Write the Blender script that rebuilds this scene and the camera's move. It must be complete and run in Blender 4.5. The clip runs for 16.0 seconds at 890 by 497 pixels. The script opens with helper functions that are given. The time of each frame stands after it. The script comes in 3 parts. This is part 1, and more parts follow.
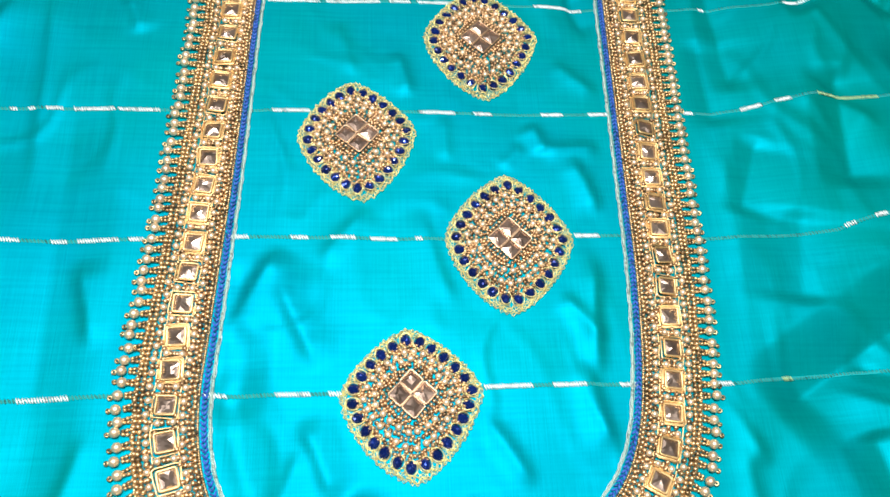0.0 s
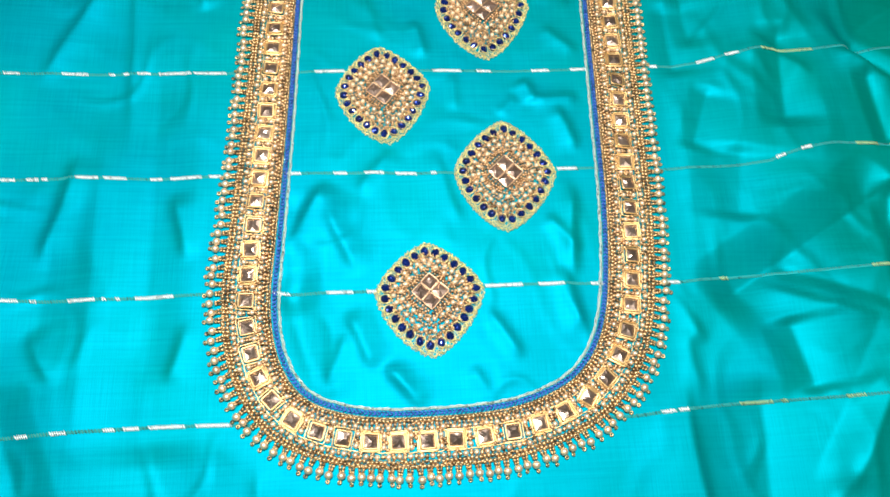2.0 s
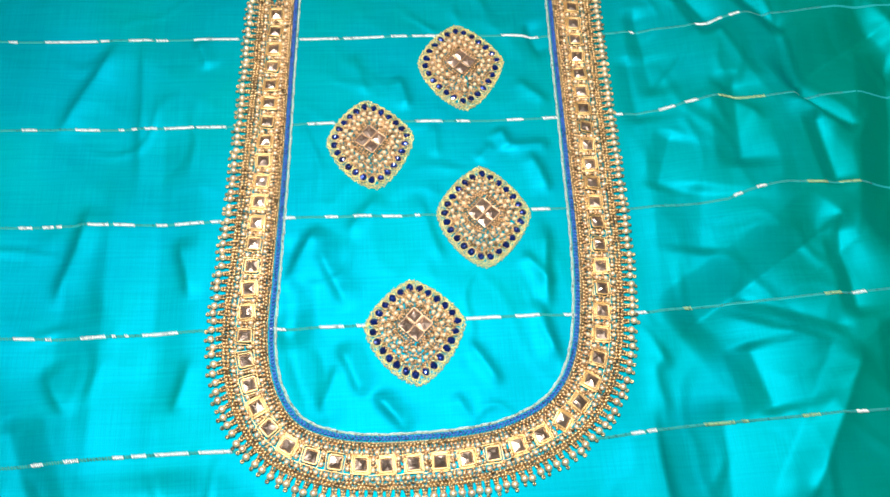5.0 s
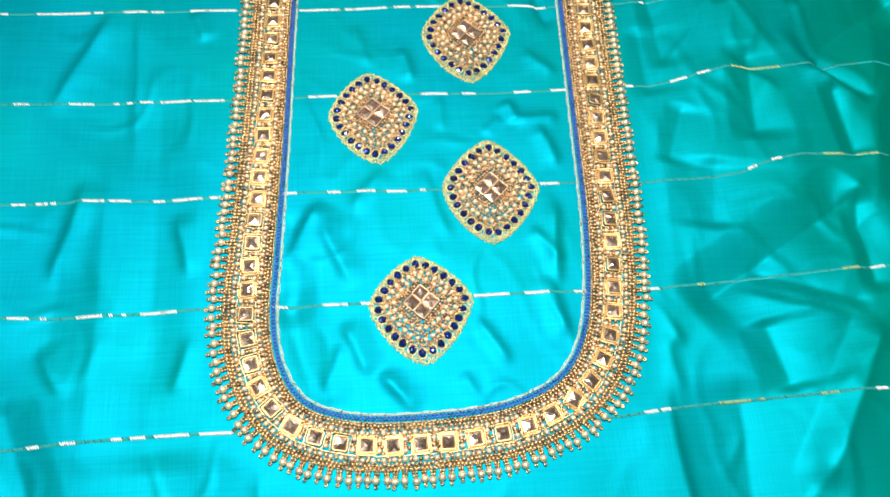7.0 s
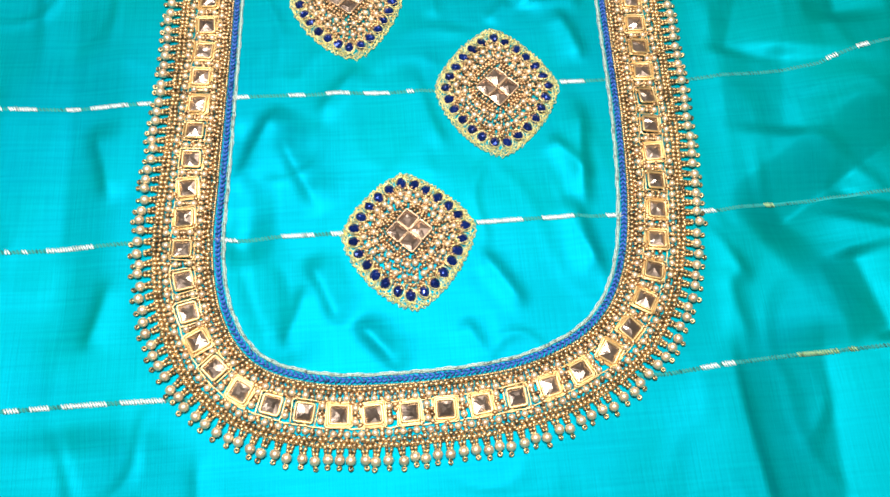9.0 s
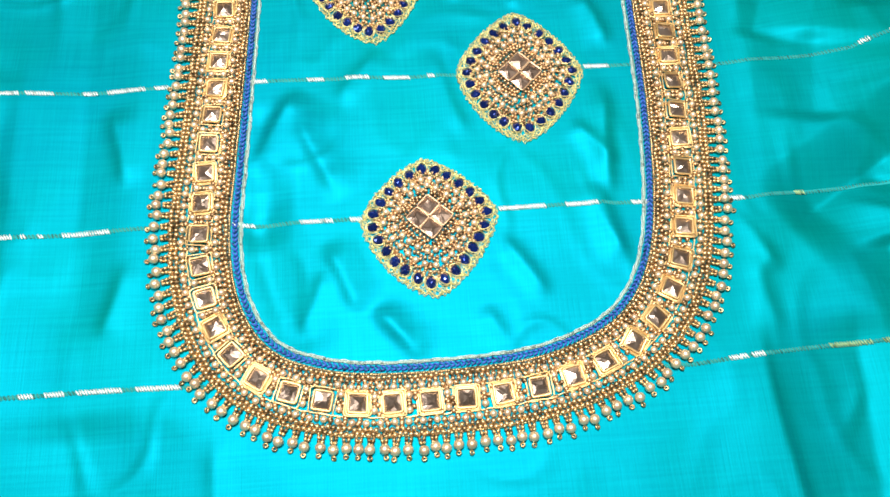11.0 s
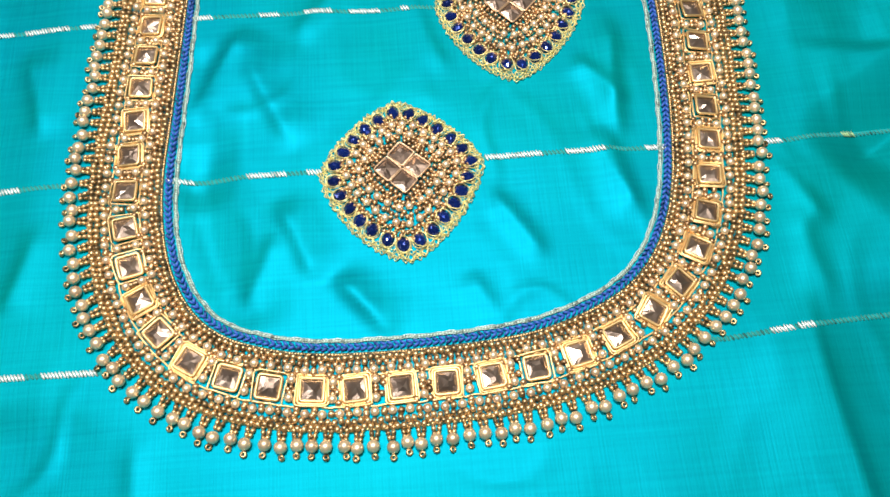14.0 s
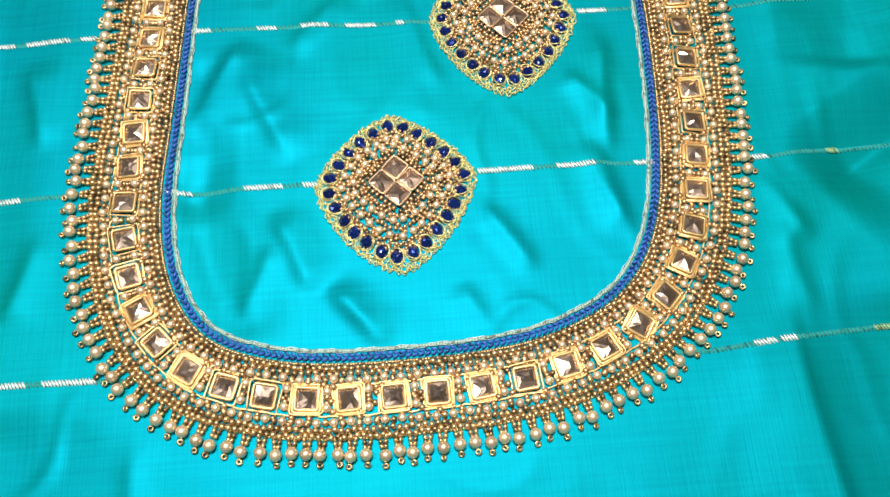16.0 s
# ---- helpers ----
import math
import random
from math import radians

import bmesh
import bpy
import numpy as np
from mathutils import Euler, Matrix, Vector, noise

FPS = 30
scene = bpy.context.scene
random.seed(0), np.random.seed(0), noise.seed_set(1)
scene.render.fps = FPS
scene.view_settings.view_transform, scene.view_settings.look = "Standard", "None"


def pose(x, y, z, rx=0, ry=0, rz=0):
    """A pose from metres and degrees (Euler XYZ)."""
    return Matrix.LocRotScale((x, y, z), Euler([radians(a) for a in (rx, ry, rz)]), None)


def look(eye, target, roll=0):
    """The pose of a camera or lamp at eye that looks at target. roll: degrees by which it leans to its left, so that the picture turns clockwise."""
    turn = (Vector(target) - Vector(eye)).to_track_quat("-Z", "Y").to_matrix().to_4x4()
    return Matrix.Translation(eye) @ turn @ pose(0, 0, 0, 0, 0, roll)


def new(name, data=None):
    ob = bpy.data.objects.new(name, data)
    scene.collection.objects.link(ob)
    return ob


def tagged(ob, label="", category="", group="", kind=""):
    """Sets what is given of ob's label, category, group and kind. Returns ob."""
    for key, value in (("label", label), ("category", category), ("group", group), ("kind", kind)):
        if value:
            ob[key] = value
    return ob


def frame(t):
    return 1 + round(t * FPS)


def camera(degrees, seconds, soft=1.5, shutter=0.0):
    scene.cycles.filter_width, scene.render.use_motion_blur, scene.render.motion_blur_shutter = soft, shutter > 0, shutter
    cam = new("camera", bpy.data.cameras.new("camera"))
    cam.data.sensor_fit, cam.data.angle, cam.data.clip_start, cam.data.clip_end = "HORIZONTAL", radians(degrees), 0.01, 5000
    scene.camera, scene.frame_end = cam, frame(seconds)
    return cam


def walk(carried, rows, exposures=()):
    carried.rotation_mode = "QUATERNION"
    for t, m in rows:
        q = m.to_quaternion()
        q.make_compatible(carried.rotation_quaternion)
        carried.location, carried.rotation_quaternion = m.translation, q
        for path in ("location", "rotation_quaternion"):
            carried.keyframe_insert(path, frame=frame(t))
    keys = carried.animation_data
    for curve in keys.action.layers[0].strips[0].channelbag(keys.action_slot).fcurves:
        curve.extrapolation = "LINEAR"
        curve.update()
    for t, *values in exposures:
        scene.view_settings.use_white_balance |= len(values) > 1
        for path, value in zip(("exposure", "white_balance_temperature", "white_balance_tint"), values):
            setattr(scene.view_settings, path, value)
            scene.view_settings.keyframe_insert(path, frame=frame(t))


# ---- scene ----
# Camera: a phone held over the cloth; seconds, place, then tilt from straight down, lean and turn.
cam = camera(60.0, 16.0, soft=1.55)
ROWS = [
    (0.0, -0.0247, -0.0551, 0.2345, 23.91, -6.42, -2.67),
    (0.5, -0.0296, -0.0696, 0.2587, 24.77, -5.87, -3.14),
    (1.0, -0.0298, -0.0784, 0.2744, 21.28, -5.04, -2.80),
    (1.5, -0.0297, -0.0808, 0.2875, 20.78, -4.44, -2.86),
    (2.0, -0.0296, -0.0871, 0.2983, 19.50, -4.83, -2.94),
    (2.5, -0.0344, -0.0878, 0.3093, 20.11, -5.83, -3.55),
    (3.0, -0.0288, -0.0904, 0.3162, 21.33, -4.55, -3.46),
    (3.5, -0.0255, -0.0927, 0.3205, 21.87, -4.57, -3.59),
    (4.0, -0.0246, -0.0942, 0.3309, 22.46, -4.56, -3.69),
    (6.3, -0.0267, -0.1006, 0.3109, 22.13, -4.42, -3.98),
    (6.5, -0.0278, -0.1009, 0.3106, 22.05, -4.52, -4.04),
    (7.0, -0.0273, -0.0987, 0.3116, 21.64, -4.47, -4.10),
    (7.5, -0.0271, -0.1035, 0.3107, 22.62, -4.07, -4.17),
    (8.0, -0.0260, -0.0987, 0.3097, 22.18, -4.38, -4.16),
    (8.5, -0.0215, -0.0972, 0.2770, 22.65, -4.66, -4.54),
    (8.6, -0.0163, -0.0981, 0.2394, 22.12, -3.10, -5.00),
    (9.0, -0.0151, -0.0912, 0.2369, 19.73, -3.28, -4.66),
    (9.2, -0.0175, -0.0890, 0.2370, 19.15, -3.01, -4.62),
    (11.3, -0.0172, -0.0945, 0.2282, 20.38, -2.38, -4.10),
    (11.5, -0.0126, -0.0973, 0.2160, 22.18, -2.64, -4.35),
    (11.7, -0.0135, -0.1064, 0.1808, 22.63, -1.33, -5.01),
    (12.0, -0.0124, -0.0964, 0.1792, 20.81, -1.50, -4.70),
    (12.5, -0.0056, -0.0961, 0.1773, 20.73, -0.91, -4.75),
    (13.0, -0.0061, -0.0958, 0.1812, 21.07, -0.95, -4.51),
    (13.5, -0.0066, -0.0944, 0.1846, 20.88, -0.56, -4.57),
    (14.0, -0.0054, -0.0970, 0.1847, 21.56, -1.02, -4.55),
    (14.5, -0.0058, -0.0937, 0.1874, 20.66, -1.30, -4.62),
    (15.0, -0.0050, -0.0974, 0.1861, 21.54, -1.42, -4.61),
    (15.5, -0.0054, -0.0945, 0.1889, 20.91, -1.40, -4.46),
    (16.0, -0.0045, -0.0948, 0.1905, 21.27, -1.45, -4.32),
]
walk(cam, [(t, pose(x, y, z, rx, ry, rz)) for t, x, y, z, rx, ry, rz in ROWS],
     exposures=[(0.0, -0.02, 6250, 10), (0.6, -0.01, 6450, 10), (4.0, 0.0, 6420, 10), (6.3, 0.09, 6540, 9), (8.0, 0.09, 6540, 9), (8.5, 0.16, 6540, 9), (9.2, 0.03, 6520, 9),
                (11.5, 0.07, 6560, 9), (12.0, -0.09, 6500, 10), (12.5, -0.13, 6480, 10), (14.5, -0.16, 6580, 9), (16.0, -0.18, 6640, 8)])

# ---- light ----
world = bpy.data.worlds.new("room_air")
scene.world = world
world.use_nodes = True
world.node_tree.nodes["Background"].inputs[0].default_value = (0.9, 0.95, 1.0, 1)
world.node_tree.nodes["Background"].inputs[1].default_value = 0.05


def lamp(name, place, target, size, power, colour):
    data = bpy.data.lights.new(name, "AREA")
    data.shape, data.size, data.energy, data.color = "DISK", size, power, colour
    ob = new(name, data)
    ob.matrix_world = look(place, target)
    return ob


lamp("key_lamp", (-0.012, 0.03, 0.48), (-0.012, 0.025, 0.0), 0.05, 3.05, (1.0, 0.95, 0.88))
# unseen soft fill, added at upper left to lift the room and crystals
lamp("fill_lamp", (-0.55, 0.1, 1.80), (0.0, 0.0, 0.0), 0.7, 14.0, (1.0, 0.97, 0.93))

# ---- materials ----


def material(name):
    m = bpy.data.materials.new(name)
    m.use_nodes = True
    t = m.node_tree
    return m, t, t.nodes["Principled BSDF"]


def node(t, kind, links=(), **values):
    n = t.nodes.new(kind)
    for key, value in values.items():
        n.inputs[key.replace("_", " ")].default_value = value
    for key, socket in links:
        t.links.new(socket, n.inputs[key])
    return n


def ramp(t, socket, stops):
    n = t.nodes.new("ShaderNodeValToRGB")
    while len(n.color_ramp.elements) < len(stops):
        n.color_ramp.elements.new(0.5)
    for e, (p, c) in zip(n.color_ramp.elements, stops):
        e.position, e.color = p, (*c, 1)
    t.links.new(socket, n.inputs[0])
    return n.outputs[0]


def bump(t, bsdf, socket, strength, distance):
    n = node(t, "ShaderNodeBump", [("Height", socket)], Strength=strength, Distance=distance)
    t.links.new(n.outputs[0], bsdf.inputs["Normal"])
    return n


def silk():
    """Shot silk: blue-green yarn one way, a bright cyan lustre the other, with slubs and a fine rib."""
    m, t, b = material("shot_silk")
    co = t.nodes.new("ShaderNodeTexCoord").outputs["Object"]
    stretched = node(t, "ShaderNodeMapping", [("Vector", co)], Scale=(30, 900, 1))
    slub = node(t, "ShaderNodeTexNoise", [("Vector", stretched.outputs[0])], Scale=1.0, Detail=4.0)
    upright = node(t, "ShaderNodeMapping", [("Vector", co)], Scale=(1900, 40, 1))
    warp = node(t, "ShaderNodeTexNoise", [("Vector", upright.outputs[0])], Scale=1.0, Detail=3.0)
    cloud = node(t, "ShaderNodeTexNoise", [("Vector", co)], Scale=13.0, Detail=4.0)
    rib = node(t, "ShaderNodeTexWave", [("Vector", co)], Scale=390.0, Distortion=5.0, Detail=3.0, Detail_Scale=3.0)
    threads = node(t, "ShaderNodeMix", [(2, warp.outputs[0]), (3, rib.outputs["Fac"])])
    threads.inputs[0].default_value = 0.10
    mixed = node(t, "ShaderNodeMath", [(0, slub.outputs[0]), (1, threads.outputs[0])])
    mixed.operation = "ADD"
    half = node(t, "ShaderNodeMath", [(0, mixed.outputs[0])])
    half.operation, half.inputs[1].default_value = "MULTIPLY", 0.5
    yarn = ramp(t, half.outputs[0], [(0.36, (0.0, 0.15, 0.125)), (0.64, (0.0, 0.285, 0.235))])
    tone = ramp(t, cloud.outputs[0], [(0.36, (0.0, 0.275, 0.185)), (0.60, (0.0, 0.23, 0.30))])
    blend = node(t, "ShaderNodeMix", [(6, yarn), (7, tone)])
    blend.data_type = "RGBA"
    blend.inputs[0].default_value = 0.5
    # the greener, darker shading of the crumpled right side, painted in along x, unevenly
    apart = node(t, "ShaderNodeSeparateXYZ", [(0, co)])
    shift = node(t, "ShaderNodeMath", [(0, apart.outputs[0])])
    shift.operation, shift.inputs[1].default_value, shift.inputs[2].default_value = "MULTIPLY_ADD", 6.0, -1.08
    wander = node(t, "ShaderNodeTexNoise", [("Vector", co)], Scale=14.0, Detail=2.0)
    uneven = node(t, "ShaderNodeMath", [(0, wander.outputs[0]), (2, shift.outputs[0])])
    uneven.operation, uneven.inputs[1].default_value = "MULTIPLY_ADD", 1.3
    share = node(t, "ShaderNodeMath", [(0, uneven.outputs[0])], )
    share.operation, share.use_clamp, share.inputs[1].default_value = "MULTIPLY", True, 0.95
    right_shade = node(t, "ShaderNodeMix", [(0, share.outputs[0]), (6, blend.outputs[2])])
    right_shade.data_type = "RGBA"
    right_shade.inputs[7].default_value = (0.0, 0.225, 0.115, 1)
    t.links.new(right_shade.outputs[2], b.inputs["Base Color"])
    b.inputs["Roughness"].default_value = 0.7
    b.inputs["Specular IOR Level"].default_value = 0.0
    lustre = node(t, "ShaderNodeBsdfAnisotropic", Roughness=0.60, Anisotropy=0.0)
    # the lustre takes the same painted shading towards the right
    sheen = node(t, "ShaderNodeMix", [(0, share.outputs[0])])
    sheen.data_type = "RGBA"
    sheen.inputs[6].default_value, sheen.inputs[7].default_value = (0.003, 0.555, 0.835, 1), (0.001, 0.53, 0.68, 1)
    gleam = node(t, "ShaderNodeMix", [(6, sheen.outputs[2]), (7, ramp(t, half.outputs[0], [(0.34, (0.90, 0.90, 0.90)), (0.66, (1.0, 1.0, 1.0))]))])
    gleam.data_type, gleam.blend_type = "RGBA", "MULTIPLY"
    gleam.inputs[0].default_value = 1.0
    t.links.new(gleam.outputs[2], lustre.inputs["Color"])
    both = node(t, "ShaderNodeMixShader", [(1, b.outputs[0]), (2, lustre.outputs[0])])
    both.inputs[0].default_value = 0.37
    t.links.new(both.outputs[0], t.nodes["Material Output"].inputs[0])
    bp = bump(t, b, half.outputs[0], 0.42, 0.0002)
    t.links.new(bp.outputs[0], lustre.inputs["Normal"])
    return m


def metal(name, colour, rough, vary=0.25, metallic=1.0, grain=900.0):
    m, t, b = material(name)
    co = t.nodes.new("ShaderNodeTexCoord").outputs["Object"]
    n = node(t, "ShaderNodeTexNoise", [("Vector", co)], Scale=grain, Detail=3.0)
    rnd = t.nodes.new("ShaderNodeNewGeometry").outputs["Random Per Island"]
    obj = t.nodes.new("ShaderNodeObjectInfo").outputs["Random"]
    s = node(t, "ShaderNodeMath", [(0, rnd), (1, obj)])
    f = node(t, "ShaderNodeMath", [(0, s.outputs[0])])
    f.operation = "FRACT"
    k = node(t, "ShaderNodeMath", [(0, f.outputs[0]), (1, n.outputs[0])])
    dark = tuple(c * (1 - vary) for c in colour)
    light = tuple(min(1, c * (1 + vary)) for c in colour)
    t.links.new(ramp(t, k.outputs[0], [(0.35, dark), (1.35 / 1.6, light)]), b.inputs["Base Color"])
    b.inputs["Metallic"].default_value = metallic
    b.inputs["Roughness"].default_value = rough
    bump(t, b, n.outputs[0], 0.12, 0.0002)
    return m


def gem(name, colour, rough, metallic):
    m, t, b = material(name)
    obj = t.nodes.new("ShaderNodeObjectInfo").outputs["Random"]
    dark, light = tuple(c * 0.65 for c in colour), tuple(min(1, c * 1.3) for c in colour)
    t.links.new(ramp(t, obj, [(0.0, dark), (1.0, light)]), b.inputs["Base Color"])
    b.inputs["Metallic"].default_value, b.inputs["Roughness"].default_value = metallic, rough
    b.inputs["Coat Weight"].default_value, b.inputs["Coat Roughness"].default_value = 0.55, 0.08
    return m


SILK = silk()
PEARL = metal("gold_pearl", (0.95, 0.68, 0.465), 0.42, 0.18, 0.72, 500)
PEARL.node_tree.nodes["Principled BSDF"].inputs["Coat Weight"].default_value = 0.4
PEARL.node_tree.nodes["Principled BSDF"].inputs["Coat Roughness"].default_value = 0.14
SEED = metal("antique_gold_bead", (0.42, 0.295, 0.155), 0.42, 0.75, 0.95)
COPPER = metal("copper_bead", (0.39, 0.26, 0.145), 0.42, 0.75, 0.95)
GOLD = metal("gold_wire", (0.74, 0.53, 0.255), 0.45, 0.35, 0.9)
ROSE = metal("rose_gold_wire", (0.64, 0.44, 0.28), 0.42, 0.3, 0.9)
ZARI = metal("yellow_zari_thread", (0.74, 0.65, 0.30), 0.42, 0.35, 0.7)
SILVER = metal("silver_zari", (0.68, 0.79, 0.79), 0.40, 0.4, 0.3)
DULL = metal("dull_zari", (0.01, 0.27, 0.29), 0.6, 0.4, 0.0)
DULL.node_tree.nodes["Principled BSDF"].inputs["Specular IOR Level"].default_value = 0.12
OLIVE = metal("faded_zari", (0.02, 0.20, 0.185), 0.6, 0.5, 0.0)
TARNISHED = metal("tarnished_zari", (0.24, 0.38, 0.20), 0.5, 0.5, 0.3)
CORD = metal("pale_gold_cord", (0.30, 0.40, 0.36), 0.45, 0.6, 0.4)
BLUE = metal("blue_silk_thread", (0.022, 0.075, 0.32), 0.42, 0.7, 0.0, 1500)
CRYSTAL = gem("foiled_crystal", (0.44, 0.335, 0.275), 0.30, 0.9)
SMOKY = gem("smoky_crystal", (0.42, 0.305, 0.245), 0.33, 0.88)
SAPPHIRE = gem("blue_glass_stone", (0.007, 0.030, 0.23), 0.16, 0.6)


def paint(name, colour, scale):
    m, t, b = material(name)
    co = t.nodes.new("ShaderNodeTexCoord").outputs["Object"]
    n = node(t, "ShaderNodeTexNoise", [("Vector", co)], Scale=scale, Detail=6.0)
    t.links.new(ramp(t, n.outputs[0], [(0.3, tuple(c * 0.88 for c in colour)), (0.7, colour)]), b.inputs["Base Color"])
    b.inputs["Roughness"].default_value = 0.8
    bump(t, b, n.outputs[0], 0.2, 0.002)
    return m


PLASTER = paint("wall_plaster", (0.78, 0.75, 0.70), 6)
WOOD = paint("table_wood", (0.22, 0.13, 0.07), 14)
TILE = paint("floor_cement", (0.35, 0.33, 0.30), 5)

# ---- mesh helpers ----


def mesh_from(name, verts, faces, mat, smooth=True):
    me = bpy.data.meshes.new(name)
    me.from_pydata([tuple(v) for v in verts], [], [tuple(f) for f in faces])
    me.materials.append(mat)
    if smooth:
        me.polygons.foreach_set("use_smooth", [True] * len(me.polygons))
    me.update()
    return me


def shape(bm):
    """Vertices and faces of a bmesh, which is freed."""
    bm.verts.ensure_lookup_table()
    bm.verts.index_update()
    v = np.array([tuple(x.co) for x in bm.verts])
    f = [[x.index for x in face.verts] for face in bm.faces]
    bm.free()
    return v, f


def ball(radius, level, squash=1.0):
    bm = bmesh.new()
    bmesh.ops.create_icosphere(bm, subdivisions=level, radius=radius)
    v, f = shape(bm)
    v[:, 2] *= squash
    return v, f


def seed_bead(radius, length):
    """A small drilled bead, rounded, with its hole along x."""
    rings, n = [(-0.5, 0.45), (-0.38, 0.88), (0.0, 1.0), (0.38, 0.88), (0.5, 0.45)], 8
    v = [(length * a, radius * b * math.cos(2 * math.pi * i / n), radius * b * math.sin(2 * math.pi * i / n)) for a, b in rings for i in range(n)]
    f = [(r * n + i, r * n + (i + 1) % n, (r + 1) * n + (i + 1) % n, (r + 1) * n + i) for r in range(4) for i in range(n)]
    return np.array(v), f


def joined(name, form, places, mat, smooth=True):
    """One mesh with a copy of form at each pose."""
    v, f = form
    n = len(v)
    co = np.concatenate([v @ np.array(m.to_3x3()).T + np.array(m.translation) for m in places])
    faces = [tuple(i + k * n for i in face) for k in range(len(places)) for face in f]
    return mesh_from(name, co, faces, mat, smooth)


def tube(points, radius, sides=6, closed=False):
    """A thread along points, as vertices and faces."""
    p = np.array(points)
    d = (np.roll(p, -1, 0) - np.roll(p, 1, 0)) if closed else np.gradient(p, axis=0)
    d /= np.linalg.norm(d, axis=1)[:, None] + 1e-12
    side = np.cross(d, (0, 0, 1.0))
    side /= np.linalg.norm(side, axis=1)[:, None] + 1e-12
    up = np.cross(side, d)
    a = np.linspace(0, 2 * np.pi, sides, endpoint=False)
    v = (p[:, None] + radius * (np.cos(a)[None, :, None] * side[:, None] + np.sin(a)[None, :, None] * up[:, None])).reshape(-1, 3)
    n = len(p)
    f = [(r * sides + i, r * sides + (i + 1) % sides, (r + 1) % n * sides + (i + 1) % sides, (r + 1) % n * sides + i) for r in range(n if closed else n - 1) for i in range(sides)]
    return v, f


def both_forms(*forms):
    v, f, n = [], [], 0
    for a, b in forms:
        v.append(a)
        f += [tuple(i + n for i in face) for face in b]
        n += len(a)
    return np.concatenate(v), f


def part(name, me, parent, m=None, label=""):
    ob = new(name, me)
    ob.parent = parent
    if m is not None:
        ob.matrix_basis = m
    return tagged(ob, label)


def facing(x, y, z, angle, tip=0.0, tilt=0.0):
    """A pose on the cloth, turned by angle (radians) about the upright, and tipped a little."""
    return Matrix.LocRotScale((x, y, z), Euler((tip, tilt, angle)), None)


def box(name, lo, hi, mat):
    bm = bmesh.new()
    bmesh.ops.create_cube(bm, size=1.0)
    for v in bm.verts:
        v.co = Vector([lo[i] + (v.co[i] + 0.5) * (hi[i] - lo[i]) for i in range(3)])
    bmesh.ops.bevel(bm, geom=bm.edges[:], offset=0.004, segments=2, affect="EDGES")
    v, f = shape(bm)
    return new(name, mesh_from(name, v, f, mat, False))


# ---- the room that closes the place ----
for name, lo, hi, mat in (
    ("floor", (-2.0, -2.0, -0.85), (2.0, 2.0, -0.76), TILE),
    ("ceiling", (-2.0, -2.0, 1.90), (2.0, 2.0, 2.0), PLASTER),
    ("wall_north", (-2.0, 2.0, -0.85), (2.0, 2.1, 2.0), PLASTER),
    ("wall_south", (-2.0, -2.1, -0.85), (2.0, -2.0, 2.0), PLASTER),
    ("wall_east", (2.0, -2.1, -0.85), (2.1, 2.1, 2.0), PLASTER),
    ("wall_west", (-2.1, -2.1, -0.85), (-2.0, 2.1, 2.0), PLASTER),
):
    tagged(box(name, lo, hi, mat), "plain plastered surface of the room" if mat is PLASTER else "plain grey cement floor", kind="structure")
table = tagged(new("table"), "plain brown wooden table beneath the silk cloth", "table")
table.location = (0, 0.05, -0.76)
tabletop = box("tabletop", (-0.6, -0.5, 0.72), (0.6, 0.6, 0.75), WOOD)
tabletop.parent = table
for x in (-0.54, 0.54):
    for y in (-0.44, 0.54):
        leg = box("leg", (x - 0.03, y - 0.03, 0.0), (x + 0.03, y + 0.03, 0.72), WOOD)
        leg.parent = table

# ---- the line of the neckline ----
# inner edge of the border, from one shoulder round the hem to the other (millimetres)
NECK = [(-58.0, 177.0), (-60.0, 138.0), (-63.4, 75.0), (-67.2, 21.0), (-68.6, -4.0), (-65.6, -24.5), (-57.2, -39.3), (-43.2, -46.7), (-22.0, -49.8), (12.9, -48.9),
        (33.5, -44.6), (49.8, -35.8), (60.3, -21.5), (66.3, 0.0), (69.9, 35.0), (71.3, 75.0), (73.2, 137.0), (74.8, 181.5)]


def spline(knots, steps):
    k = np.array(knots) / 1000.0
    k = np.vstack([2 * k[0] - k[1], k, 2 * k[-1] - k[-2]])
    out = []
    for i in range(1, len(k) - 2):
        for u in np.linspace(0, 1, steps, endpoint=False):
            a, b, c, d = k[i - 1:i + 3]
            out.append(0.5 * (2 * b + (c - a) * u + (2 * a - 5 * b + 4 * c - d) * u ** 2 + (3 * b - a - 3 * c + d) * u ** 3))
    return np.array(out + [k[-2]])


def even(p, count):
    s = np.concatenate([[0], np.cumsum(np.linalg.norm(np.diff(p, axis=0), axis=1))])
    u = np.linspace(0, s[-1], count)
    return np.stack([np.interp(u, s, p[:, i]) for i in range(p.shape[1])], 1), s[-1]


LINE, LENGTH = even(spline(NECK, 24), 1200)
slope = np.gradient(LINE, axis=0)
slope /= np.linalg.norm(slope, axis=1)[:, None]
OUT = np.stack([slope[:, 1], -slope[:, 0]], 1)
if np.dot(OUT[600], (0, -1)) < 0:
    OUT = -OUT
for _ in range(40):
    OUT[1:-1] = (OUT[:-2] + OUT[1:-1] + OUT[2:]) / 3
OUT /= np.linalg.norm(OUT, axis=1)[:, None]
WIDE = 1 + np.where(OUT[:, 0] > 0, 0.09, 0.01) * OUT[:, 0] ** 2
taper = np.clip((LINE[:, 1] - 0.02) / 0.11, 0, 1)
WIDE = np.where(LINE[:, 0] < 0, WIDE * (1 - 0.05 * taper), WIDE)
